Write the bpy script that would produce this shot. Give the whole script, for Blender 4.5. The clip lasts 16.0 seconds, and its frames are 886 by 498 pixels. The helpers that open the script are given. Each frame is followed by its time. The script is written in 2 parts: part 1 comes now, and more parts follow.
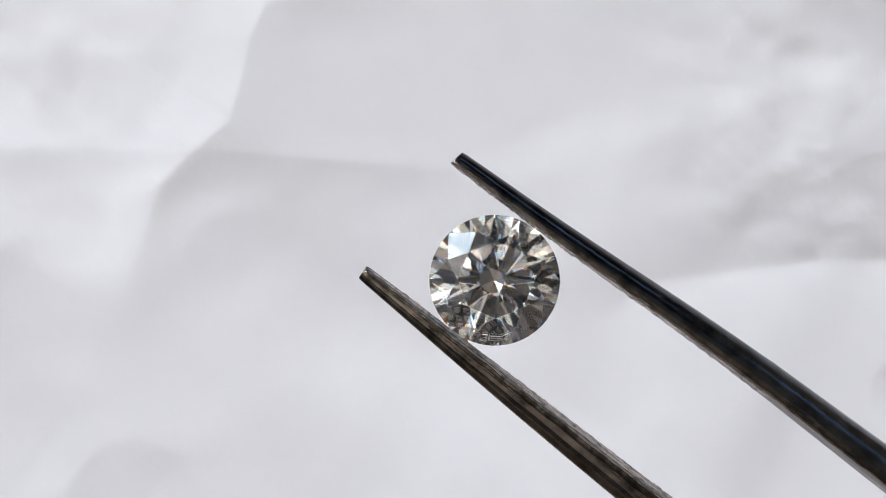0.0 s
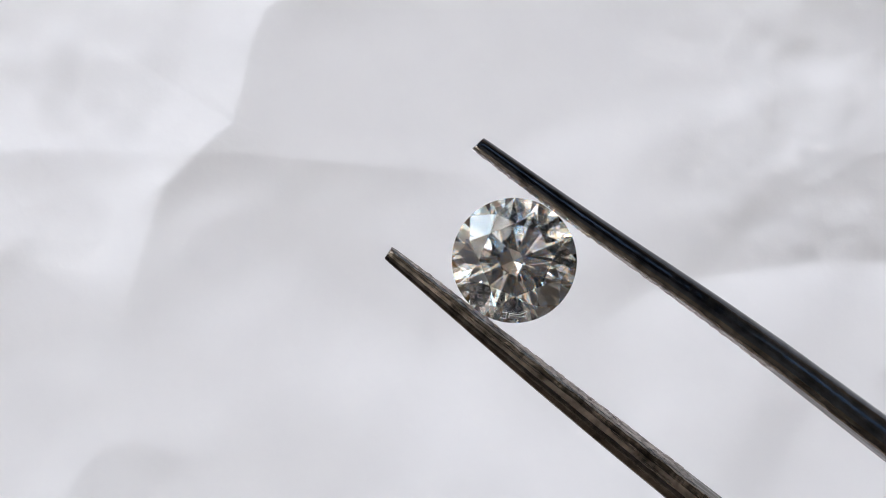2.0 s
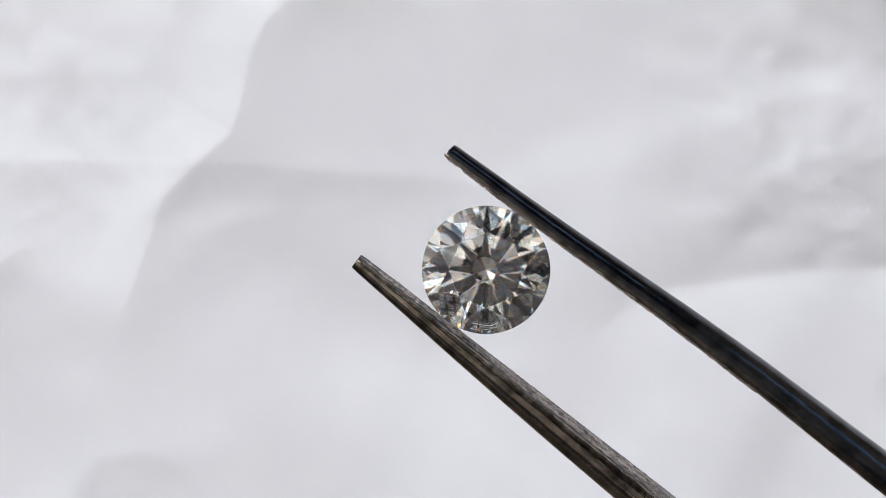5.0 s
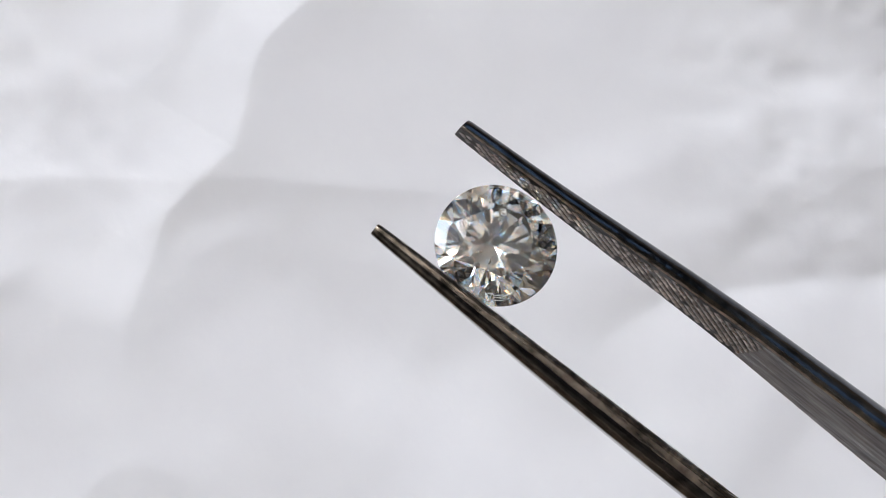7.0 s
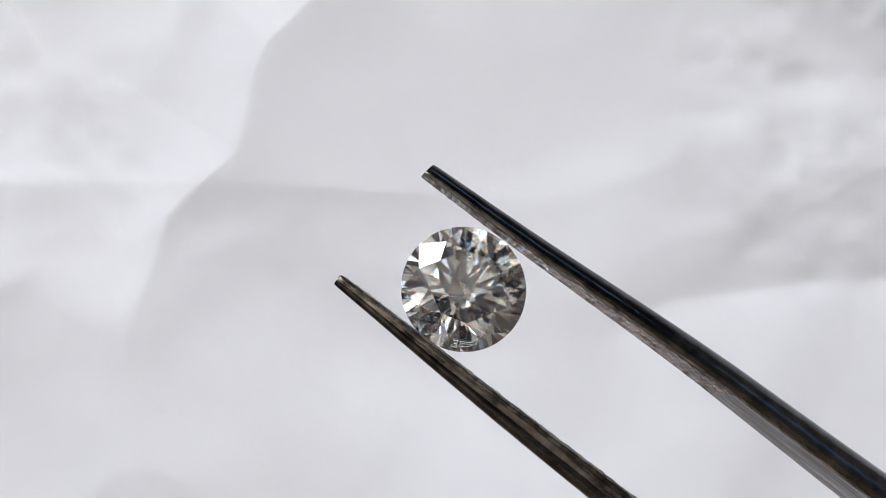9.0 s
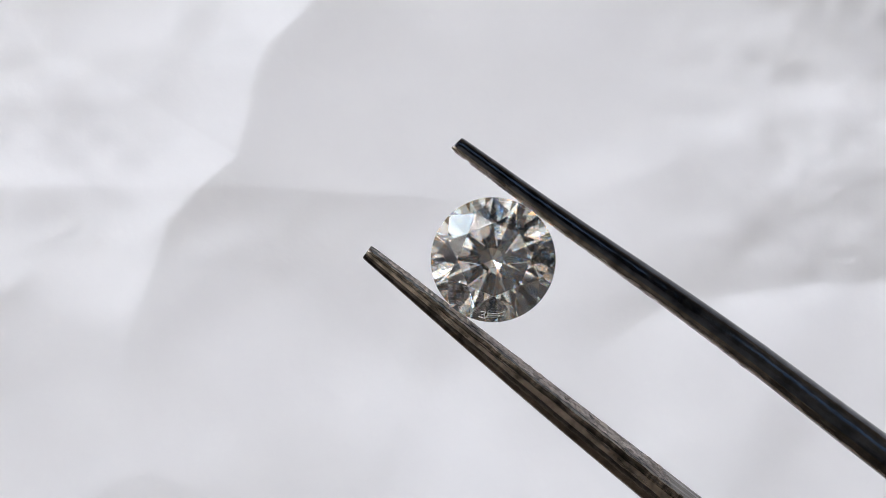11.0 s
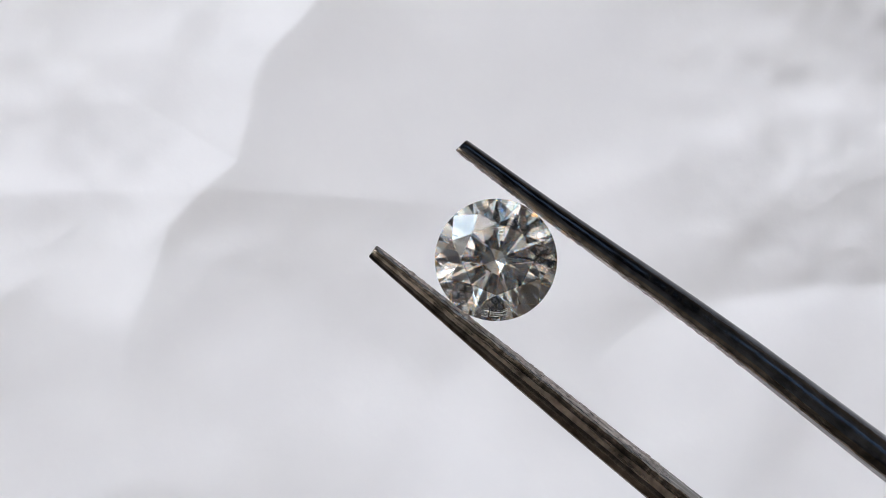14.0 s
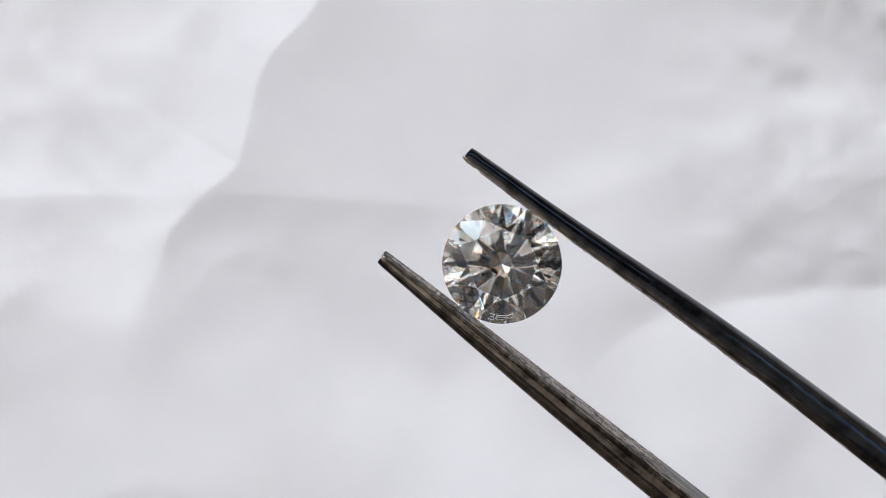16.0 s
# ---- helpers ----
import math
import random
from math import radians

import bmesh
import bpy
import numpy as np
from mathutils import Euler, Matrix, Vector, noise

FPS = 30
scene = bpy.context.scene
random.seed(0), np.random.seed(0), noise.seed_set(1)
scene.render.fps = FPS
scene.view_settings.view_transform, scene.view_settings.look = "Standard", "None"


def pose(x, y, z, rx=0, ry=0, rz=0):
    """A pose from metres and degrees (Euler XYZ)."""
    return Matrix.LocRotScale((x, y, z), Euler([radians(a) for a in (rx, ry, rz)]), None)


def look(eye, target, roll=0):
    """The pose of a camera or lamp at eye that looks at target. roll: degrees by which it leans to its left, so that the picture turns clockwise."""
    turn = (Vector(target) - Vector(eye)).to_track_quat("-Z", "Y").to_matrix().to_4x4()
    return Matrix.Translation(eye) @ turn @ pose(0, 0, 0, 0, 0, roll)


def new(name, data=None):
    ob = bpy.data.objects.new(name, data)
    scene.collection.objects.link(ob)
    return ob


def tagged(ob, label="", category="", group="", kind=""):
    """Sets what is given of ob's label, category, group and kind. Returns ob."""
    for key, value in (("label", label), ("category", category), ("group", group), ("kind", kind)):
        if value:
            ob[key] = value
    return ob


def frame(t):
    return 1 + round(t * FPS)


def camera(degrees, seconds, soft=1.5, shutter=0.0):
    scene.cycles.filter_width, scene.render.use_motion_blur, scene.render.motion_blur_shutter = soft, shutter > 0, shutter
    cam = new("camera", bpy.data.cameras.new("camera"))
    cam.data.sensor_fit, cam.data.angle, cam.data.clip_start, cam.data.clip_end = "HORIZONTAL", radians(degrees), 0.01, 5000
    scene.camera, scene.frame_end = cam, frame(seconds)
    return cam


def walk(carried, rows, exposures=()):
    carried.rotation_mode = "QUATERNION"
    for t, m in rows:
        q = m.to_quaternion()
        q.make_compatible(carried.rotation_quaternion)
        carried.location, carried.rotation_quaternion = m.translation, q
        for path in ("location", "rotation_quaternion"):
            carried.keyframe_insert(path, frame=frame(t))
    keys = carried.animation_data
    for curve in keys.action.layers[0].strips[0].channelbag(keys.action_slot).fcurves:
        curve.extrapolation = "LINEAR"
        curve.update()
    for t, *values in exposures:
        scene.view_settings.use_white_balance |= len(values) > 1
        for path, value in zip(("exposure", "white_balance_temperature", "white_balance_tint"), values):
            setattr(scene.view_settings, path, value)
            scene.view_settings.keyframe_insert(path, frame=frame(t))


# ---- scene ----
cam = camera(45.0, 16.0, soft=0.6)
walk(cam, [
    (0.0, pose(0, 0, 0.12500, 0.000, 0.000, -0.000)),
    (0.5, pose(0, 0, 0.12504, 0.043, 0.010, -0.032)),
    (1.0, pose(0, 0, 0.12496, -0.043, -0.141, 0.032)),
    (1.5, pose(0, 0, 0.12503, 0.035, -0.010, -0.025)),
    (2.0, pose(0, 0, 0.12509, 0.113, 0.100, -0.083)),
    (2.5, pose(0, 0, 0.12514, 0.165, 0.120, -0.121)),
    (3.0, pose(0, 0, 0.12509, 0.113, 0.029, -0.083)),
    (3.5, pose(0, 0, 0.12516, 0.191, 0.059, -0.140)),
    (4.0, pose(0, 0, 0.12526, 0.312, 0.058, -0.229)),
    (6.5, pose(0, 0, 0.12589, 1.058, 0.122, -0.775)),
    (7.0, pose(0, 0, 0.12605, 1.240, 0.201, -0.909)),
    (7.5, pose(0, 0, 0.12614, 1.344, 0.341, -0.985)),
    (8.0, pose(0, 0, 0.12609, 1.284, 0.160, -0.940)),
    (8.5, pose(0, 0, 0.12614, 1.344, 0.230, -0.985)),
    (9.0, pose(0, 0, 0.12618, 1.396, 0.300, -1.023)),
    (9.5, pose(0, 0, 0.12612, 1.327, 0.180, -0.972)),
    (10.0, pose(0, 0, 0.12622, 1.440, 0.310, -1.055)),
    (12.5, pose(0, 0, 0.12637, 1.622, 0.308, -1.188)),
    (13.0, pose(0, 0, 0.12641, 1.665, 0.308, -1.220)),
    (13.5, pose(0, 0, 0.12651, 1.778, 0.256, -1.303)),
    (14.0, pose(0, 0, 0.12654, 1.812, 0.297, -1.328)),
    (14.5, pose(0, 0, 0.12657, 1.847, 0.286, -1.353)),
    (15.0, pose(0, 0, 0.12657, 1.847, 0.276, -1.353)),
    (15.5, pose(0, 0, 0.12658, 1.856, 0.246, -1.360)),
    (16.0, pose(0, 0, 0.12666, 1.951, 0.376, -1.430)),
])

# ---- light: daylight from a window low beyond the tips, a paler one across the room ----
world = bpy.data.worlds.new("sky")
scene.world = world
world.use_nodes = True
_nt = world.node_tree
_sky = _nt.nodes.new("ShaderNodeTexSky")
_sky.sky_type = "NISHITA"
_sky.sun_disc = False
_sky.sun_elevation = radians(35)
_sky.sun_rotation = radians(200)
_nt.links.new(_sky.outputs[0], _nt.nodes["Background"].inputs[0])
_nt.nodes["Background"].inputs[1].default_value = 0.15


def area(name, m, sx, sy, watts, colour):
    d = bpy.data.lights.new(name, "AREA")
    d.shape, d.size, d.size_y, d.energy, d.color = "RECTANGLE", sx, sy, watts, colour
    o = new(name, d)
    o.matrix_world = m
    return o


area("window_daylight", look((-0.8, 2.05, 1.18), (-0.8, 0, 1.18)), 1.0, 1.13, 64, (0.928, 0.94, 1.0))
area("window_skylight", look((-2.05, 1.40, 1.05), (0, 1.40, 1.05)), 1.1, 1.1, 18.5, (0.84, 0.93, 0.985))
# added fill between the two windows, to blue a crown facet's reflection
area("skylight_fill_side", look((-1.63, 2.05, 0.95), (-1.63, 0, 0.95)), 0.5, 0.8, 5, (0.80, 0.92, 1.0))
scene.view_settings.exposure = 0.0


# ---- materials ----
def material(name, colour, rough, metal=0.0):
    m = bpy.data.materials.new(name)
    m.use_nodes = True
    b = m.node_tree.nodes["Principled BSDF"]
    b.inputs["Base Color"].default_value = (*colour, 1)
    b.inputs["Roughness"].default_value = rough
    b.inputs["Metallic"].default_value = metal
    return m, m.node_tree, b


def coords(nt, scale=(1, 1, 1), rot=(0, 0, 0)):
    c = nt.nodes.new("ShaderNodeTexCoord")
    p = nt.nodes.new("ShaderNodeMapping")
    p.inputs["Scale"].default_value = scale
    p.inputs["Rotation"].default_value = rot
    nt.links.new(c.outputs["Object"], p.inputs[0])
    return p.outputs[0]


def noisy(nt, vec, scale, detail=4.0, rough=0.55):
    n = nt.nodes.new("ShaderNodeTexNoise")
    n.inputs["Scale"].default_value = scale
    n.inputs["Detail"].default_value = detail
    n.inputs["Roughness"].default_value = rough
    nt.links.new(vec, n.inputs["Vector"])
    return n.outputs["Fac"]


def ramp(nt, fac, stops):
    r = nt.nodes.new("ShaderNodeValToRGB")
    while len(r.color_ramp.elements) < len(stops):
        r.color_ramp.elements.new(0.5)
    for e, (p, c) in zip(r.color_ramp.elements, stops):
        e.position, e.color = p, (*c, 1)
    nt.links.new(fac, r.inputs[0])
    return r.outputs[0]


def bump(nt, b, height, strength, distance, chain=None):
    n = nt.nodes.new("ShaderNodeBump")
    n.inputs["Strength"].default_value = strength
    n.inputs["Distance"].default_value = distance
    nt.links.new(height, n.inputs["Height"])
    if chain is not None:
        nt.links.new(chain, n.inputs["Normal"])
    nt.links.new(n.outputs[0], b.inputs["Normal"])
    return n.outputs[0]


def paper_material():
    m, nt, b = material("white_paper", (0.85, 0.85, 0.87), 0.75)
    v = coords(nt)
    mottled = noisy(nt, v, 55, 5)
    nt.links.new(ramp(nt, mottled, [(0.3, (0.826, 0.824, 0.85)), (0.7, (0.874, 0.872, 0.894))]), b.inputs["Base Color"])
    n1 = bump(nt, b, noisy(nt, v, 160, 4), 0.14, 0.0006)
    bump(nt, b, noisy(nt, v, 2600, 3), 0.04, 0.00006, n1)
    b.inputs["Specular IOR Level"].default_value = 0.3
    return m


def steel_material(name, colour, rough, scratch, slant=None, contrast=(0.55, 1.35)):
    m, nt, b = material(name, colour, rough, 1.0)
    streaks = noisy(nt, coords(nt, (220, 2600, 2600)), 1.0, 5, 0.6)
    blot = noisy(nt, coords(nt), 900, 4)
    shade = blot
    if slant is not None:
        # coarse filing marks across the edge
        marks = noisy(nt, coords(nt, (1700, 420, 700), (0, 0, radians(slant))), 1.0, 6, 0.78)
        mix = nt.nodes.new("ShaderNodeMath")
        mix.operation = "MULTIPLY_ADD"
        mix.inputs[1].default_value = 0.65
        nt.links.new(marks, mix.inputs[0])
        half = nt.nodes.new("ShaderNodeMath")
        half.operation = "MULTIPLY"
        half.inputs[1].default_value = 0.35
        nt.links.new(blot, half.inputs[0])
        nt.links.new(half.outputs[0], mix.inputs[2])
        shade = mix.outputs[0]
    dark = tuple(c * contrast[0] for c in colour)
    light = tuple(min(c * contrast[1], 1) for c in colour)
    nt.links.new(ramp(nt, shade, [(0.34, dark), (0.5, colour), (0.68, light)]), b.inputs["Base Color"])
    r = nt.nodes.new("ShaderNodeMapRange")
    r.inputs["From Min"].default_value, r.inputs["From Max"].default_value = 0.3, 0.7
    r.inputs["To Min"].default_value, r.inputs["To Max"].default_value = rough * 0.6, rough * 1.6
    nt.links.new(streaks, r.inputs["Value"])
    nt.links.new(r.outputs[0], b.inputs["Roughness"])
    n1 = bump(nt, b, streaks, scratch, 0.00003)
    bump(nt, b, shade, scratch, 0.00005, n1)
    return m


def diamond_material():
    m = bpy.data.materials.new("diamond")
    m.use_nodes = True
    nt = m.node_tree
    nt.nodes.remove(nt.nodes["Principled BSDF"])
    # two glasses, one redder and one bluer, so that the stone spreads light into its colours
    add = nt.nodes.new("ShaderNodeAddShader")
    for i, (colour, ior) in enumerate((((0.655, 0.5, 0.345), 2.388), ((0.345, 0.5, 0.655), 2.464))):
        g = nt.nodes.new("ShaderNodeBsdfGlass")
        g.inputs["Color"].default_value = (*colour, 1)
        g.inputs["Roughness"].default_value = 0.0
        g.inputs["IOR"].default_value = ior
        nt.links.new(g.outputs[0], add.inputs[i])
    nt.links.new(add.outputs[0], nt.nodes["Material Output"].inputs[0])
    return m


def wall_material(name, colour, scale):
    m, nt, b = material(name, colour, 0.85)
    n = noisy(nt, coords(nt), scale, 5)
    nt.links.new(ramp(nt, n, [(0.3, tuple(c * 0.88 for c in colour)), (0.7, colour)]), b.inputs["Base Color"])
    bump(nt, b, noisy(nt, coords(nt), scale * 12, 3), 0.2, 0.002)
    return m


PAPER = paper_material()
# both arms are one steel; their unlike reflections are put into these two colours
STEEL = steel_material("polished_steel", (0.062, 0.068, 0.082), 0.12, 0.45)
LIT_STEEL = steel_material("lit_arm_steel", (0.13, 0.115, 0.10), 0.17, 0.6, contrast=(0.45, 1.6))
FLANK = steel_material("smooth_edge_steel", (0.115, 0.098, 0.083), 0.22, 0.6, contrast=(0.45, 1.6))
GROUND = steel_material("ground_steel", (0.40, 0.34, 0.275), 0.30, 0.8, contrast=(0.4, 1.6))
FILED = steel_material("filed_steel", (0.11, 0.092, 0.074), 0.24, 1.0, 62, (0.3, 5.0))
SLEEK = steel_material("inner_face_steel", (0.066, 0.05, 0.038), 0.36, 0.6, contrast=(0.6, 1.35))
# darker bed under the teeth, then the paler teeth themselves
GRIP_BED = steel_material("dark_grip_bed_steel", (0.035, 0.03, 0.027), 0.5, 0.5)
TOOTH = steel_material("pale_tooth_steel", (0.44, 0.40, 0.38), 0.33, 0.7, contrast=(0.45, 1.6))
# paler than the faces it runs between
BEVEL = steel_material("pale_bevel_steel", (0.50, 0.45, 0.40), 0.28, 0.9, 62, (0.25, 1.5))
DIAMOND = diamond_material()
FROST = material("frosted_mark", (0.95, 0.95, 0.95), 0.6)[0]
WALL = wall_material("wall_paint", (0.20, 0.19, 0.205), 6)
# unseen walls and ceiling, tinted warm to put warm glints in the stone
TAN = wall_material("tan_wall_paint", (0.27, 0.22, 0.175), 6)
CREAM = wall_material("cream_wall_paint", (0.52, 0.44, 0.34), 6)
CEILING = wall_material("ceiling_paint", (0.80, 0.757, 0.69), 6)
# unseen floor, kept pale to bounce light up to the ceiling
TILE = wall_material("pale_bounce_floor", (0.72, 0.72, 0.73), 3)
WOOD = wall_material("table_wood", (0.30, 0.21, 0.14), 14)
PHONE = material("silver_phone_back", (0.22, 0.215, 0.215), 0.35)[0]
LENS = material("black_lens_glass", (0.02, 0.02, 0.022), 0.2)[0]
FRAME = material("window_paint", (0.75, 0.75, 0.74), 0.5)[0]


# ---- building helpers ----
def mesh_of(name, bm, mat, smooth=None):
    bmesh.ops.recalc_face_normals(bm, faces=bm.faces)
    me = bpy.data.meshes.new(name)
    bm.to_mesh(me)
    bm.free()
    me.materials.append(mat)
    if smooth:
        me.polygons.foreach_set("use_smooth", [True] * len(me.polygons))
        me.set_sharp_from_angle(angle=radians(smooth))
    return me


def part(name, bm, mat, parent=None, label="", smooth=None):
    ob = new(name, mesh_of(name, bm, mat, smooth))
    ob.parent = parent
    return tagged(ob, label)


def box(bm, lo, hi):
    vs = [bm.verts.new((x, y, z)) for x in (lo[0], hi[0]) for y in (lo[1], hi[1]) for z in (lo[2], hi[2])]
    for f in ((0, 1, 3, 2), (4, 6, 7, 5), (0, 4, 5, 1), (2, 3, 7, 6), (0, 2, 6, 4), (1, 5, 7, 3)):
        bm.faces.new([vs[i] for i in f])
    return bm


# ---- unseen room, added to close the place; its tones shape bounce and reflections ----
HALF, LOW, TOP, THICK = 2.0, -0.754, 1.9, 0.12


def structure(name, bm, mat, label):
    return tagged(part(name, bm, mat), label, name.split("_")[0], kind="structure")


def build_room():
    structure("floor", box(bmesh.new(), (-HALF, -HALF, LOW - 0.1), (HALF, HALF, LOW)), TILE, "plain unseen floor, pale to bounce light")
    structure("ceiling", box(bmesh.new(), (-HALF, -HALF, TOP), (HALF, HALF, TOP + 0.1)), CEILING, "plain pale ceiling of the room")
    a, b = HALF, HALF + THICK
    structure("wall_south", box(bmesh.new(), (-b, -b, LOW), (b, -a, TOP)), TAN, "plain unseen tan wall that warms the stone's reflections")
    def pierced(along_x, fixed, holes):
        bm = bmesh.new()
        f0, f1 = min(fixed), max(fixed)
        strips, at = [], -a
        for u0, u1, v0, v1 in holes:
            strips += [(at, u0, LOW, TOP), (u0, u1, LOW, v0), (u0, u1, v1, TOP)]
            at = u1
        for p0, p1, q0, q1 in strips + [(at, a, LOW, TOP)]:
            if along_x:
                box(bm, (p0, f0, q0), (p1, f1, q1))
            else:
                box(bm, (f0, p0, q0), (f1, p1, q1))
        return bm
    # unseen openings; three and five are added to give the upper arm its blue streak
    one, two, three, four = (0.85, 1.95, 0.5, 1.6), (-1.3, -0.3, 0.61, 1.75), (0.5, 1.9, 0.5, 1.0), (-1.9, -1.36, 0.55, 1.35)
    five = (0.45, 1.85, 0.5, 1.0)
    structure("wall_east", pierced(False, (a, b), [five]), CREAM, "unseen cream wall that warms the stone's reflections, with an added opening")
    structure("wall_west", pierced(False, (-a, -b), [one]), WALL, "dull painted wall with a wide window opening")
    structure("wall_north", pierced(True, (a, b), [four, two, three]), WALL, "dull painted wall with three window openings")
    for name, along_x, (u0, u1, v0, v1), s in (("window_1", False, one, -1), ("window_2", True, two, 1), ("streak_opening_3", True, three, 1), ("fill_opening_4", True, four, 1), ("streak_opening_5", False, five, 1)):
        thing = tagged(new(name), "white painted frame of an unseen window", "window", kind="structure")
        w = 0.04
        f0, f1 = sorted((s * (a + 0.075), s * (a + 0.11)))
        for (p0, p1, q0, q1) in ((u0, u0 + w, v0, v1), (u1 - w, u1, v0, v1), (u0 + w, u1 - w, v0, v0 + w), (u0 + w, u1 - w, v1 - w, v1)):
            lo, hi = ((p0, f0, q0), (p1, f1, q1)) if along_x else ((f0, p0, q0), (f1, p1, q1))
            part("window_frame", box(bmesh.new(), lo, hi), FRAME, thing)


build_room()


def build_table():
    thing = tagged(new("table"), "plain brown wooden table under the white paper", "table")
    part("tabletop", box(bmesh.new(), (-0.55, -0.4, -0.034), (0.55, 0.4, -0.004)), WOOD, thing)
    for sx in (-1, 1):
        for sy in (-1, 1):
            x, y = sx * 0.49, sy * 0.34
            part("leg", box(bmesh.new(), (x - 0.025, y - 0.025, LOW), (x + 0.025, y + 0.025, -0.034)), WOOD, thing)


build_table()


# ---- the phone that films, lens at one end of its back; unseen, added to darken reflections ----
def rounded_slab(sx, sy, z0, z1, r, cx, cy, edge):
    bm = bmesh.new()
    rings = []
    for z, ins in ((z0, edge), (z0 + edge, 0), (z1 - edge, 0), (z1, edge)):
        ring = []
        for qx, qy, q0 in ((1, 1, 0), (-1, 1, 90), (-1, -1, 180), (1, -1, 270)):
            for i in range(7):
                q = radians(q0 + 15 * i)
                ring.append(bm.verts.new((cx + qx * (sx / 2 - r) + (r - ins) * math.cos(q), cy + qy * (sy / 2 - r) + (r - ins) * math.sin(q), z)))
        rings.append(ring)
    n = len(rings[0])
    for r0, r1 in zip(rings, rings[1:]):
        for i in range(n):
            bm.faces.new((r0[i], r0[(i + 1) % n], r1[(i + 1) % n], r1[i]))
    bm.faces.new(list(reversed(rings[0])))
    bm.faces.new(rings[-1])
    return bm


def build_phone():
    thing = tagged(new("phone"), "slim grey unseen mobile phone, added above the stone to darken reflections", "phone")
    part("body", rounded_slab(0.150, 0.074, 0.1300, 0.1380, 0.011, 0.052, -0.022, 0.0015), PHONE, thing, smooth=40)
    part("camera_bump", rounded_slab(0.034, 0.034, 0.1280, 0.1300, 0.008, 0.004, -0.003, 0.0006), LENS, thing, smooth=40)


build_phone()


# ---- the crumpled sheet of paper ----
def near(px, py):
    """Picture-plane units of the plan to metres on the paper."""
    return ((px - 784) * 6.604e-5, (441 - py) * 6.604e-5)


def along(X, Y, line):
    """Signed distance (positive left of its way) to a polyline, and how far along it (0..1)."""
    best = np.full(X.shape, 1e9)
    side = np.zeros(X.shape)
    where = np.zeros(X.shape)
    n = len(line) - 1
    for i in range(n):
        (ax, ay), (bx, by) = line[i], line[i + 1]
        dx, dy = bx - ax, by - ay
        ln = math.hypot(dx, dy)
        t = np.clip(((X - ax) * dx + (Y - ay) * dy) / ln ** 2, 0, 1)
        d = np.hypot(X - ax - t * dx, Y - ay - t * dy)
        s = ((Y - ay) * dx - (X - ax) * dy) / ln
        m = d < best
        best = np.where(m, d, best)
        side = np.where(m, np.sign(s), side)
        where = np.where(m, (i + t) / n, where)
    return best * side, where


def smooth_noise(X, Y, size, seed):
    """Value noise, cubic between random lattice values."""
    rng = np.random.RandomState(seed)
    lat = rng.rand(90, 90) * 2 - 1
    u, v = X / size + 40.37, Y / size + 40.71
    i, j = np.floor(u).astype(int), np.floor(v).astype(int)
    fu, fv = u - i, v - j
    fu, fv = fu ** 3 * (fu * (6 * fu - 15) + 10), fv ** 3 * (fv * (6 * fv - 15) + 10)
    i, j = i % 89, j % 89
    return (lat[i, j] * (1 - fu) + lat[i + 1, j] * fu) * (1 - fv) + (lat[i, j + 1] * (1 - fu) + lat[i + 1, j + 1] * fu) * fv


def fold(X, Y, points, left, right, reach, soft, fade=(0.15, 0.15)):
    """A crease: the sheet leaves the line by the slopes left and right of it, dying out over the reach and at its ends."""
    d, w = along(X, Y, [near(*p) for p in points])
    e = np.sqrt(d * d + soft * soft) - soft
    h = np.where(d > 0, left, right) * reach * (1 - np.exp(-e / reach))
    (ax, ay), (bx, by) = near(*points[0]), near(*points[-1])
    c = ((X - ax) * (bx - ax) + (Y - ay) * (by - ay)) / ((bx - ax) ** 2 + (by - ay) ** 2)
    k = np.clip(c / fade[0], 0, 1) * np.clip((1 - c) / fade[1], 0, 1)
    return h * k * k * (3 - 2 * k)


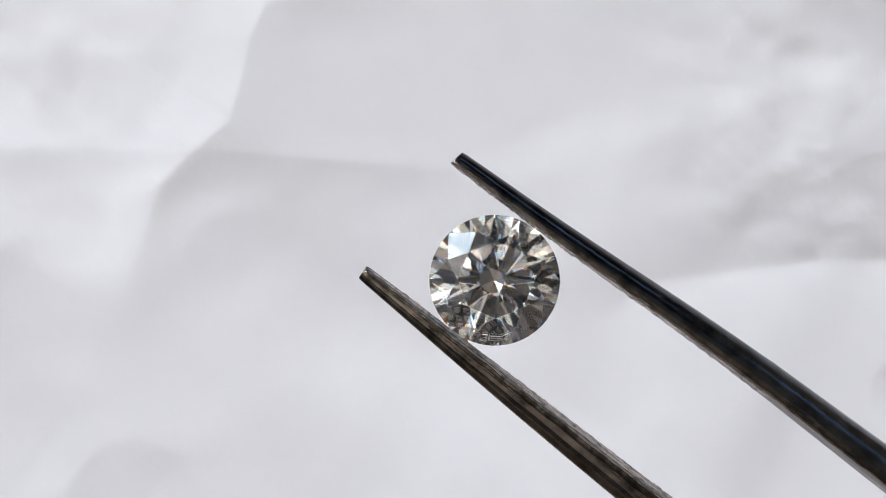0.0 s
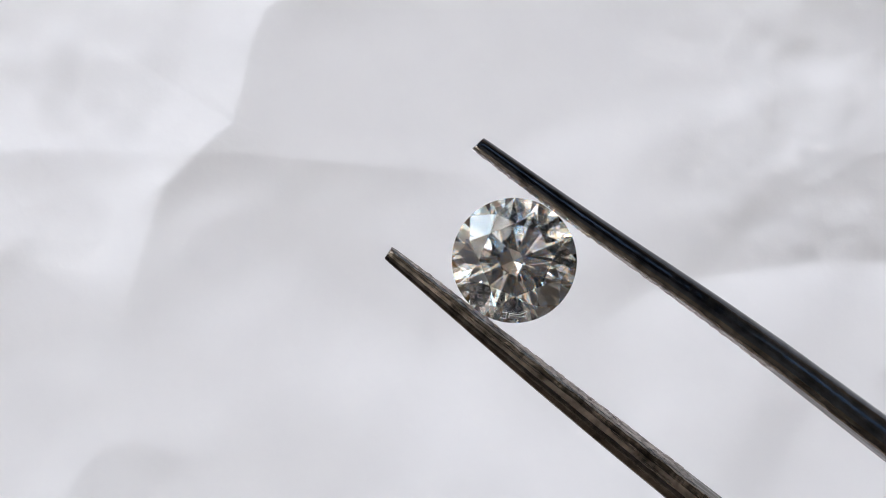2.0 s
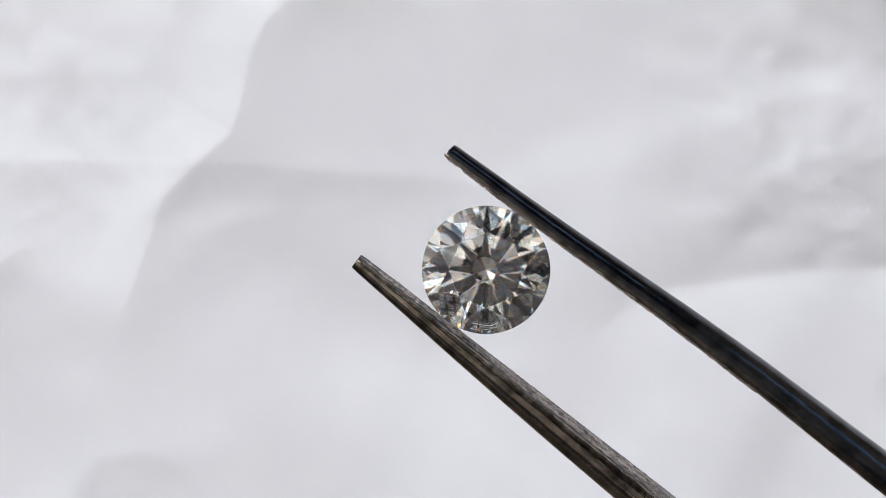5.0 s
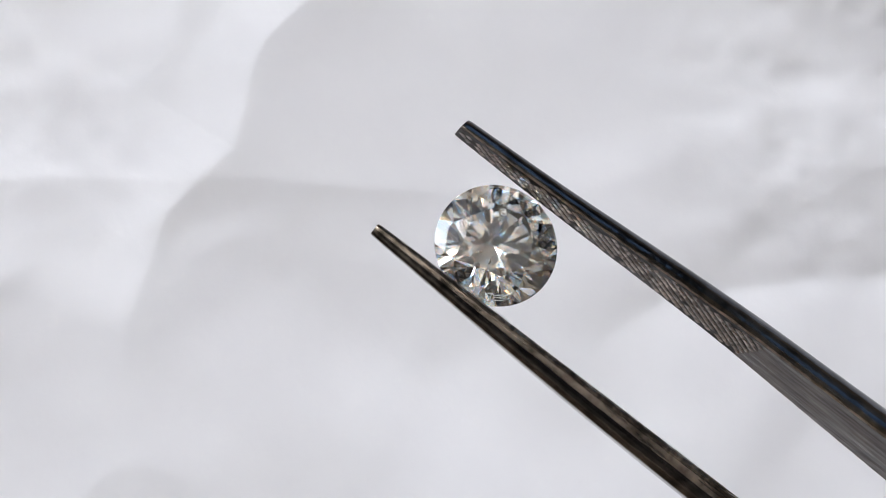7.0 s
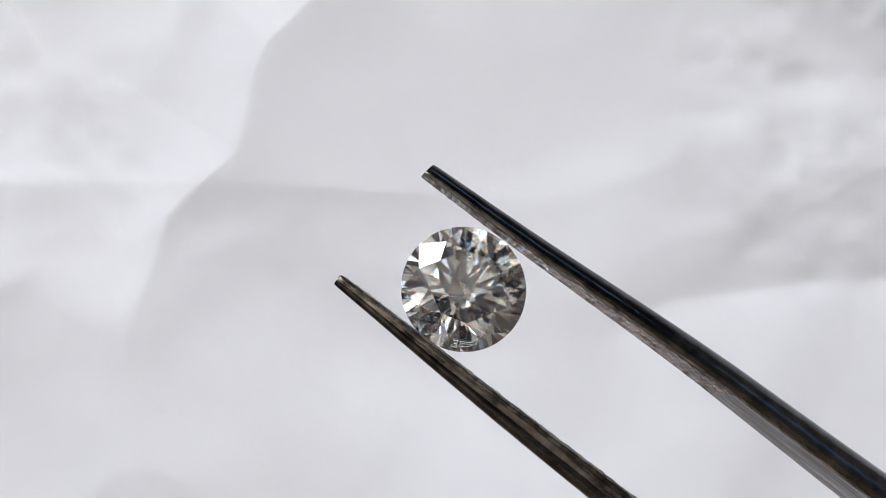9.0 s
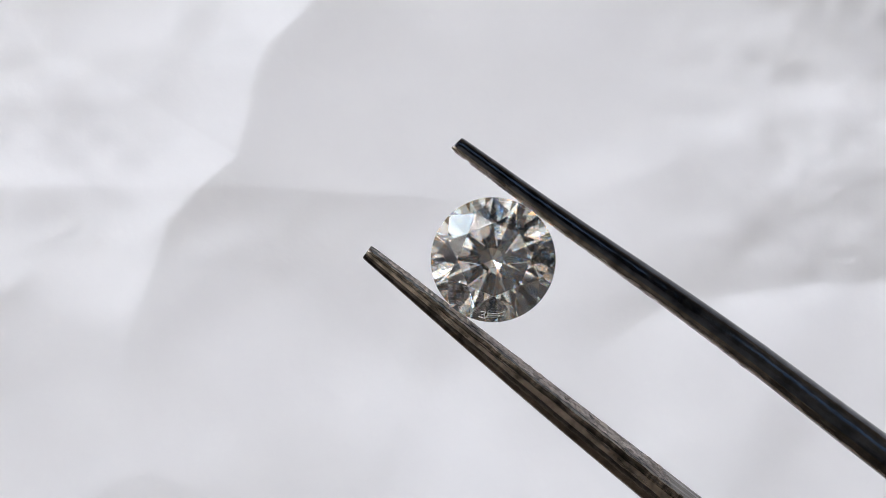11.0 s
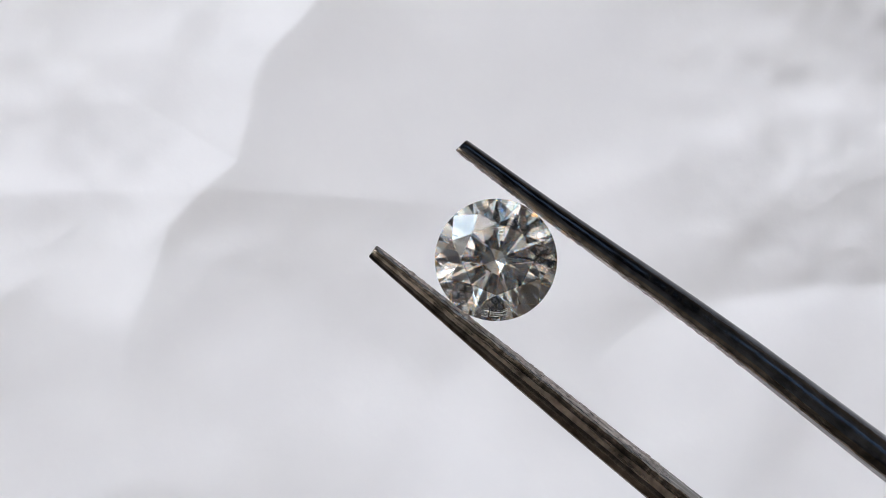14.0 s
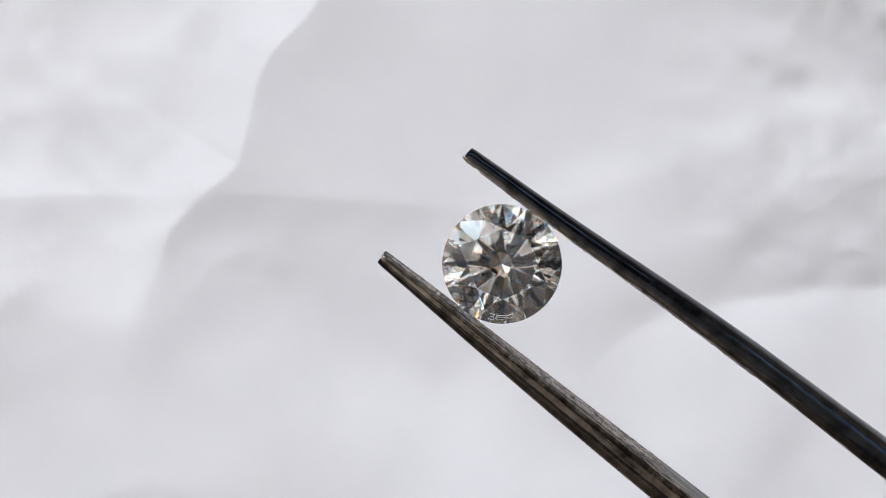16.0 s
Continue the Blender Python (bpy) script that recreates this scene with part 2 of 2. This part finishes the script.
def paper_height(X, Y):
    z = np.zeros(X.shape)
    # long fold running down the sheet
    z += fold(X, Y, [(760, -520), (620, -160), (530, -45), (466, 12), (443, 60), (428, 130), (408, 212), (350, 258), (280, 325), (238, 450), (200, 560)], -0.06, -0.13, 0.013, 0.0004, (0.15, 0.2))
    z += fold(X, Y, [(300, 300), (235, 450), (180, 640), (120, 860), (0, 1300)], -0.01, -0.04, 0.010, 0.0012, (0.2, 0.3))
    # the sheet lifts gently towards one corner
    u = np.clip((X - near(500, 0)[0]) * 0.5 - (Y - near(0, 420)[1]) * 0.85, 0, None)
    z += 0.75 * u * u / (1 + 6 * u)
    v = np.clip((X - near(1020, 0)[0]) * 0.75 + (Y - near(0, 330)[1]) * 0.65, 0, None)
    z += 1.8 * v * v / (1 + 10 * v)
    # cross crease
    z += fold(X, Y, [(200, 270), (400, 262), (600, 280), (840, 302), (1050, 310)], -0.03, -0.08, 0.005, 0.0005, (0.2, 0.5))
    # step across the other end of the sheet
    z += fold(X, Y, [(1000, 600), (1180, 492), (1330, 478), (1450, 462), (1700, 455), (2200, 440)], 0.07, 0.09, 0.007, 0.0005, (0.2, 0.2))
    # small swells
    z += fold(X, Y, [(60, 900), (170, 790), (240, 778), (320, 810), (400, 900)], -0.02, -0.075, 0.004, 0.0006, (0.35, 0.35))
    z += fold(X, Y, [(-400, 262), (-80, 262), (60, 252), (180, 258), (330, 264)], -0.03, -0.11, 0.004, 0.0006, (0.2, 0.25))
    z += fold(X, Y, [(-300, 120), (0, 88), (200, 95), (380, 70)], -0.03, -0.05, 0.003, 0.0009, (0.2, 0.3))
    z += fold(X, Y, [(-300, 560), (-60, 470), (20, 415), (120, 395)], -0.04, -0.10, 0.004, 0.0006, (0.3, 0.4))
    z += fold(X, Y, [(200, 420), (245, 360), (275, 325), (330, 290)], -0.06, 0.0, 0.004, 0.0004, (0.4, 0.4))
    z += fold(X, Y, [(720, 300), (640, 420), (650, 500), (720, 600), (840, 650)], 0.04, -0.03, 0.005, 0.0006, (0.3, 0.4))
    z += fold(X, Y, [(1250, -200), (1310, 40), (1400, 100), (1800, 130)], 0.05, 0.03, 0.008, 0.0012, (0.3, 0.2))
    z += fold(X, Y, [(1100, 500), (1290, 330), (1400, 260), (1800, 235)], 0.0, -0.045, 0.006, 0.0014, (0.3, 0.2))
    z += fold(X, Y, [(1600, 600), (1540, 660), (1530, 720), (1600, 800)], -0.10, 0.0, 0.003, 0.0004, (0.3, 0.3))
    z *= 1.45
    # overall crumple, stronger beyond the step
    side = np.clip((X - near(1080, 0)[0]) / 0.018, 0, 1) * np.clip((Y - near(0, 520)[1]) / 0.006, 0, 1)
    z += 0.00020 * smooth_noise(X, Y, 0.021, 5) + 0.00008 * smooth_noise(X, Y, 0.0085, 6)
    rough = np.clip((near(470, 0)[0] - X) / 0.006, 0, 1) * np.clip((Y - near(0, 480)[1]) / 0.008, 0, 1)
    z += rough * (0.00013 * smooth_noise(X, Y, 0.0066, 14) + 0.00005 * smooth_noise(X, Y, 0.0031, 15))
    z += (0.00002 + 0.00003 * side) * smooth_noise(X, Y, 0.0034, 7) + side * (0.00020 * smooth_noise(X, Y, 0.0062, 9) + 0.00009 * smooth_noise(X, Y, 0.0029, 11) + 0.000025 * smooth_noise(X, Y, 0.0015, 12))
    # faint sharp creases of a sheet once balled up
    z -= 0.00010 * np.abs(smooth_noise(X, Y, 0.017, 21)) + 0.00005 * np.abs(smooth_noise(X * 0.6 + Y * 0.8, Y * 0.6 - X * 0.8, 0.0105, 22))
    z -= (rough + side) * 0.00005 * np.abs(smooth_noise(X * 0.9 + Y * 0.44, Y * 0.9 - X * 0.44, 0.0055, 23))
    return z


def build_paper():
    xs = np.concatenate([np.linspace(-0.15, -0.059, 70)[:-1], np.linspace(-0.059, 0.059, 560), np.linspace(0.059, 0.13, 60)[1:]])
    ys = np.concatenate([np.linspace(-0.1, -0.034, 50)[:-1], np.linspace(-0.034, 0.040, 350), np.linspace(0.040, 0.1, 50)[1:]])
    nx, ny = len(xs), len(ys)
    X, Y = np.meshgrid(xs, ys, indexing="ij")
    Z = paper_height(X, Y)
    Z = Z - Z.min() - 0.0039
    co = np.stack([X, Y, Z], -1).reshape(-1, 3)
    idx = np.arange(nx * ny).reshape(nx, ny)
    quads = np.stack([idx[:-1, :-1], idx[1:, :-1], idx[1:, 1:], idx[:-1, 1:]], -1).reshape(-1, 4)
    me = bpy.data.meshes.new("paper")
    me.from_pydata(co.tolist(), [], quads.tolist())
    me.materials.append(PAPER)
    me.polygons.foreach_set("use_smooth", [True] * len(me.polygons))
    tagged(new("paper", me), "crumpled creased sheet of plain white paper", "paper")


build_paper()

# ---- the tweezers: x runs back from the tips, y towards one arm, z towards the viewer; origin between the jaws ----
MM = 0.001
LENGTH = 150.0
SEAT = 1.15  # the stone sits this far behind the middle of the blades


def ease(a, a0, a1):
    t = min(max((a - a0) / (a1 - a0), 0.0), 1.0)
    return t * t * (3 - 2 * t)


def inner_line(a, up):
    """Distance of the inner face from the mid-line, at a mm behind the stone."""
    if up:
        near_b = 3.54 + 0.20 * ease(a, -1, 12) - 0.022 * max(a - 14, 0)
    else:
        near_b = 3.48 + 0.012 * max(a + 3, 0)
    bow = 3.7 + 0.9 * math.sin(min(max(a - 20, 0), 90) / 90 * math.pi)
    far_b = bow * (1 - ease(a, 70, LENGTH - 12)) + 0.02
    k = ease(a, 20, 60)
    return near_b * (1 - k) + far_b * k


def blade_width(a):
    return 2.0 + 0.14 * (a + 5.6) if a < 30 else 6.98 + 1.2 * ease(a, 30, 90)


def blade_height(a, up):
    x = min(a, 30) + 5.6
    return 0.82 + 0.038 * x if up else 0.68 + 0.068 * x - 0.0012 * x * x


def arm_mesh(up, tip):
    bm = bmesh.new()
    sgn = 1 if up else -1
    flat = 0.24 if up else 0.52
    stations = [tip, tip + 0.05, tip + 0.3] + [tip + 0.45 + 0.15 * i for i in range(214)] + [28 + 5.0 * i for i in range(int((LENGTH - 28) / 5) + 1)]
    rings = []
    for k, a in enumerate(stations):
        w, h, b0 = blade_width(a), blade_height(a, up), inner_line(a, up)
        shrink = (0.05, 0.015, 0.0)[k] if k < 3 else 0.0
        w, h, b0 = w - 2 * shrink, h - 2 * shrink, b0 + shrink
        # hand-worn edges: the ground flat wanders a little along the blade
        worn = flat + (0.006 * math.sin(a * 1.7) + 0.004 * math.sin(a * 4.3 + 1) if a < 40 and not up else 0)
        # the paler bevelled corner is ragged
        c = 0.085 + (0.05 * noise.noise((a * 1.3, 7.3 if up else 2.1, 0.5)) + 0.035 * noise.noise((a * 4.7, 1.3, 5.5)) if a < 30 else 0)
        # the flank towards the viewer, the rounded shoulder, and the back that falls away beyond it
        flank = worn * h
        inset = 0.31 * (flank - c) if up else 0.0
        q0 = 0.32 if up else 0.0
        q1 = math.pi / 2 - 0.06
        r = (h - flank) / (math.sin(q1) - math.sin(q0))
        rx = min(r * (1.0 if up else 0.8), w * 0.4)
        cx, cy = w / 2 - inset - rx * math.cos(q0), flank - r * math.sin(q0)
        swell = 0.012 if up else 0.07 * min(h, 1.2)
        pts = [(w / 2 - c, 0), (w / 2, c), (w / 2 - inset * 0.45 + swell, c + (flank - c) * 0.45)]
        for i in range(11):
            q = q0 + (q1 - q0) * i / 10
            pts.append((cx + rx * math.cos(q), cy + r * math.sin(q)))
        far = max(pts[-1][1] - (pts[-1][0] + w / 2) * (0.24 if up else 0.13), 0.35 * h)
        pts += [(-w / 2 + 0.12, far), (-w / 2, far - 0.12), (-w / 2, c), (-w / 2 + c, 0)]
        skew = (0.12, 0.12, 0.06)[k] if k < 3 else 0.0
        rings.append([bm.verts.new(((a + skew * (p / w - 0.3 + (q / h if up else 0.2))) * MM, sgn * (b0 + q) * MM, (p + SEAT) * MM)) for p, q in pts])
    n = len(rings[0])
    for r0, r1 in zip(rings, rings[1:]):
        for i in range(n):
            f = bm.faces.new((r0[i], r0[(i + 1) % n], r1[(i + 1) % n], r1[i]))
            knurled = r0[0].co.x < 14.7 * MM
            f.material_index = (2 if knurled else 5) if i == n - 1 else 3 if i in (0, n - 2) else 4 if up and i in (1, 2) else 6 if i == 1 else 1 if i == 2 else 0
    bm.faces.new(rings[0])
    bm.faces.new(list(reversed(rings[-1])))
    return bm


def teeth_mesh(up, tip):
    """Cross-cut grip: small raised diamonds on the inner face."""
    bm = bmesh.new()
    sgn = 1 if up else -1
    step, across = 0.36, 0.62
    rng = random.Random(3 if up else 4)
    row, a = 0, tip + 0.35
    while a < 14.9:
        w = blade_width(a) / 2 - 0.18
        off = across / 2 if row % 2 else 0.0
        k = int(w / across) + 1
        for j in range(-k, k + 1):
            c = j * across + off
            if abs(c) + across * 0.45 > w or rng.random() < 0.03:
                continue
            b = inner_line(a, up)
            hgt = 0.075 * rng.uniform(0.6, 1.15)
            la, lc = step * 0.84, across * 0.42
            base = [(a - la, c), (a, c - lc), (a + la, c), (a, c + lc)]
            lo = [bm.verts.new((p * MM, sgn * (inner_line(p, up) + 0.02) * MM, (q + SEAT) * MM)) for p, q in base]
            hi = [bm.verts.new(((a + (p - a) * 0.36 + 0.05) * MM, sgn * (b - hgt) * MM, (c + (q - c) * 0.36 + SEAT) * MM)) for p, q in base]
            for i in range(4):
                bm.faces.new((lo[i], lo[(i + 1) % 4], hi[(i + 1) % 4], hi[i]))
            bm.faces.new(hi)
        a += step
        row += 1
    return bm


def build_tweezers():
    thing = tagged(new("tweezers"), "worn polished steel tweezers gripping a round diamond", "tweezers")
    for up, tip in ((True, -5.55), (False, -5.85)):
        arm = part("arm", arm_mesh(up, tip), STEEL if up else LIT_STEEL, thing, smooth=40)
        arm.data.materials.append(GROUND)
        for coat in (GRIP_BED, BEVEL, FLANK, SLEEK, FILED):
            arm.data.materials.append(coat)
        tagged(part("grip_teeth", teeth_mesh(up, tip), TOOTH, arm, "cross-cut steel grip teeth"), kind="stuff")
    for side in (-1, 1):
        bm = bmesh.new()
        bmesh.ops.create_cone(bm, cap_ends=True, segments=24, radius1=1.4 * MM, radius2=1.1 * MM, depth=0.5 * MM,
                              matrix=pose((LENGTH - 8) * MM, side * 2.35 * MM, SEAT * MM, -90 * side))
        part("rivet", bm, STEEL, thing, smooth=40)
    return thing


# ---- the diamond: round brilliant, table towards z ----
def brilliant(radius):
    bm = bmesh.new()
    seg = 96
    rings = [[bm.verts.new((math.cos(i * math.tau / seg), math.sin(i * math.tau / seg), z)) for i in range(seg)] for z in (-1.2, 0.6)]
    for i in range(seg):
        j = (i + 1) % seg
        bm.faces.new((rings[0][i], rings[0][j], rings[1][j], rings[1][i]))
    bm.faces.new(list(reversed(rings[0])))
    bm.faces.new(rings[1])
    g = 0.018
    cuts = []
    for k in range(8):
        az = k * 45.0
        cuts.append((az, 34.5, (1.0, g)))
        cuts.append((az, -40.75, (1.0, -g)))
        cuts.append((az + 22.5, 22.0, (0.536, g + 0.289)))
        for s in (-1, 1):
            cuts.append((az + s * 11.25, 41.8, (0.981, g)))
            cuts.append((az + s * 11.25, -41.85, (0.981, -g)))
    planes = [((0, 0, g + 0.289), (0, 0, 1))]
    for az, tilt, (r, z) in cuts:
        q, t = radians(az), radians(abs(tilt))
        c, s = math.cos(q), math.sin(q)
        planes.append(((r * c, r * s, z), (math.sin(t) * c, math.sin(t) * s, math.copysign(math.cos(t), tilt))))
    for co, no in planes:
        res = bmesh.ops.bisect_plane(bm, geom=bm.verts[:] + bm.edges[:] + bm.faces[:], dist=1e-6, plane_co=co, plane_no=no, clear_outer=True)
        rim = [e for e in res["geom_cut"] if isinstance(e, bmesh.types.BMEdge) and len(e.link_faces) == 1]
        if len(rim) > 2:
            bmesh.ops.contextual_create(bm, geom=rim)
    bmesh.ops.scale(bm, verts=bm.verts, vec=(radius, radius, radius))
    return bm


def rim_point(p, q):
    """A place just over the crown beside the girdle: p mm along the rim, q mm inwards."""
    r = 3.18 - q
    z = 0.018 * 3.5 + (0.981 * 3.5 - r * 0.98) * 0.9 + 0.03
    t = p / 3.2
    return Vector((r * math.sin(t), -r * math.cos(t), z)) * MM


def rod(bm, a, b, r):
    d = b - a
    m = Matrix.Translation((a + b) / 2) @ d.to_track_quat("Z", "Y").to_matrix().to_4x4()
    bmesh.ops.create_cone(bm, cap_ends=True, segments=6, radius1=r * MM, radius2=r * MM, depth=d.length + r * MM, matrix=m)


def build_diamond():
    me = mesh_of("diamond", brilliant(3.5 * MM), DIAMOND)
    stone = tagged(new("diamond", me), "clear colourless round brilliant-cut diamond held in steel tweezers", "diamond")
    # faint pale girdle inscription, modelled as rods over the crown
    bm = bmesh.new()
    loop = [(-0.34, 0.20), (0.30, 0.15), (0.74, 0.26), (0.62, 0.02), (0.10, -0.05), (-0.36, -0.04), (-0.28, 0.08)]
    hook = [(-0.74, 0.22), (-0.46, 0.24), (-0.50, 0.08), (-0.66, 0.07), (-0.50, 0.06), (-0.46, -0.12), (-0.78, -0.10)]
    for line in (loop + loop[:1], hook, [(-0.30, 0.09), (0.40, 0.05)]):
        for (p, q), (p2, q2) in zip(line, line[1:]):
            rod(bm, rim_point(p, q), rim_point(p2, q2), 0.026)
    part("inscription_image", bm, FROST, stone, "thin pale looped inscription beside the girdle")
    # the inscription's reflection inside the stone, modelled as rods on the table facet
    bm = bmesh.new()
    z = 0.307 * 3.5 + 0.02
    curl = [(0.02, 1.78), (0.30, 1.80), (0.32, 1.66), (0.12, 1.64), (0.34, 1.60), (0.36, 1.44), (0.06, 1.46), (0.10, 1.58)]
    for (p, q), (p2, q2) in zip(curl, curl[1:]):
        rod(bm, Vector((p, q, z)) * MM, Vector((p2, q2, z)) * MM, 0.022)
    part("inscription_image", bm, FROST, stone, "tiny pale curled reflection of the inscription, modelled on the table facet")
    return stone


tweezers = build_tweezers()
diamond = build_diamond()


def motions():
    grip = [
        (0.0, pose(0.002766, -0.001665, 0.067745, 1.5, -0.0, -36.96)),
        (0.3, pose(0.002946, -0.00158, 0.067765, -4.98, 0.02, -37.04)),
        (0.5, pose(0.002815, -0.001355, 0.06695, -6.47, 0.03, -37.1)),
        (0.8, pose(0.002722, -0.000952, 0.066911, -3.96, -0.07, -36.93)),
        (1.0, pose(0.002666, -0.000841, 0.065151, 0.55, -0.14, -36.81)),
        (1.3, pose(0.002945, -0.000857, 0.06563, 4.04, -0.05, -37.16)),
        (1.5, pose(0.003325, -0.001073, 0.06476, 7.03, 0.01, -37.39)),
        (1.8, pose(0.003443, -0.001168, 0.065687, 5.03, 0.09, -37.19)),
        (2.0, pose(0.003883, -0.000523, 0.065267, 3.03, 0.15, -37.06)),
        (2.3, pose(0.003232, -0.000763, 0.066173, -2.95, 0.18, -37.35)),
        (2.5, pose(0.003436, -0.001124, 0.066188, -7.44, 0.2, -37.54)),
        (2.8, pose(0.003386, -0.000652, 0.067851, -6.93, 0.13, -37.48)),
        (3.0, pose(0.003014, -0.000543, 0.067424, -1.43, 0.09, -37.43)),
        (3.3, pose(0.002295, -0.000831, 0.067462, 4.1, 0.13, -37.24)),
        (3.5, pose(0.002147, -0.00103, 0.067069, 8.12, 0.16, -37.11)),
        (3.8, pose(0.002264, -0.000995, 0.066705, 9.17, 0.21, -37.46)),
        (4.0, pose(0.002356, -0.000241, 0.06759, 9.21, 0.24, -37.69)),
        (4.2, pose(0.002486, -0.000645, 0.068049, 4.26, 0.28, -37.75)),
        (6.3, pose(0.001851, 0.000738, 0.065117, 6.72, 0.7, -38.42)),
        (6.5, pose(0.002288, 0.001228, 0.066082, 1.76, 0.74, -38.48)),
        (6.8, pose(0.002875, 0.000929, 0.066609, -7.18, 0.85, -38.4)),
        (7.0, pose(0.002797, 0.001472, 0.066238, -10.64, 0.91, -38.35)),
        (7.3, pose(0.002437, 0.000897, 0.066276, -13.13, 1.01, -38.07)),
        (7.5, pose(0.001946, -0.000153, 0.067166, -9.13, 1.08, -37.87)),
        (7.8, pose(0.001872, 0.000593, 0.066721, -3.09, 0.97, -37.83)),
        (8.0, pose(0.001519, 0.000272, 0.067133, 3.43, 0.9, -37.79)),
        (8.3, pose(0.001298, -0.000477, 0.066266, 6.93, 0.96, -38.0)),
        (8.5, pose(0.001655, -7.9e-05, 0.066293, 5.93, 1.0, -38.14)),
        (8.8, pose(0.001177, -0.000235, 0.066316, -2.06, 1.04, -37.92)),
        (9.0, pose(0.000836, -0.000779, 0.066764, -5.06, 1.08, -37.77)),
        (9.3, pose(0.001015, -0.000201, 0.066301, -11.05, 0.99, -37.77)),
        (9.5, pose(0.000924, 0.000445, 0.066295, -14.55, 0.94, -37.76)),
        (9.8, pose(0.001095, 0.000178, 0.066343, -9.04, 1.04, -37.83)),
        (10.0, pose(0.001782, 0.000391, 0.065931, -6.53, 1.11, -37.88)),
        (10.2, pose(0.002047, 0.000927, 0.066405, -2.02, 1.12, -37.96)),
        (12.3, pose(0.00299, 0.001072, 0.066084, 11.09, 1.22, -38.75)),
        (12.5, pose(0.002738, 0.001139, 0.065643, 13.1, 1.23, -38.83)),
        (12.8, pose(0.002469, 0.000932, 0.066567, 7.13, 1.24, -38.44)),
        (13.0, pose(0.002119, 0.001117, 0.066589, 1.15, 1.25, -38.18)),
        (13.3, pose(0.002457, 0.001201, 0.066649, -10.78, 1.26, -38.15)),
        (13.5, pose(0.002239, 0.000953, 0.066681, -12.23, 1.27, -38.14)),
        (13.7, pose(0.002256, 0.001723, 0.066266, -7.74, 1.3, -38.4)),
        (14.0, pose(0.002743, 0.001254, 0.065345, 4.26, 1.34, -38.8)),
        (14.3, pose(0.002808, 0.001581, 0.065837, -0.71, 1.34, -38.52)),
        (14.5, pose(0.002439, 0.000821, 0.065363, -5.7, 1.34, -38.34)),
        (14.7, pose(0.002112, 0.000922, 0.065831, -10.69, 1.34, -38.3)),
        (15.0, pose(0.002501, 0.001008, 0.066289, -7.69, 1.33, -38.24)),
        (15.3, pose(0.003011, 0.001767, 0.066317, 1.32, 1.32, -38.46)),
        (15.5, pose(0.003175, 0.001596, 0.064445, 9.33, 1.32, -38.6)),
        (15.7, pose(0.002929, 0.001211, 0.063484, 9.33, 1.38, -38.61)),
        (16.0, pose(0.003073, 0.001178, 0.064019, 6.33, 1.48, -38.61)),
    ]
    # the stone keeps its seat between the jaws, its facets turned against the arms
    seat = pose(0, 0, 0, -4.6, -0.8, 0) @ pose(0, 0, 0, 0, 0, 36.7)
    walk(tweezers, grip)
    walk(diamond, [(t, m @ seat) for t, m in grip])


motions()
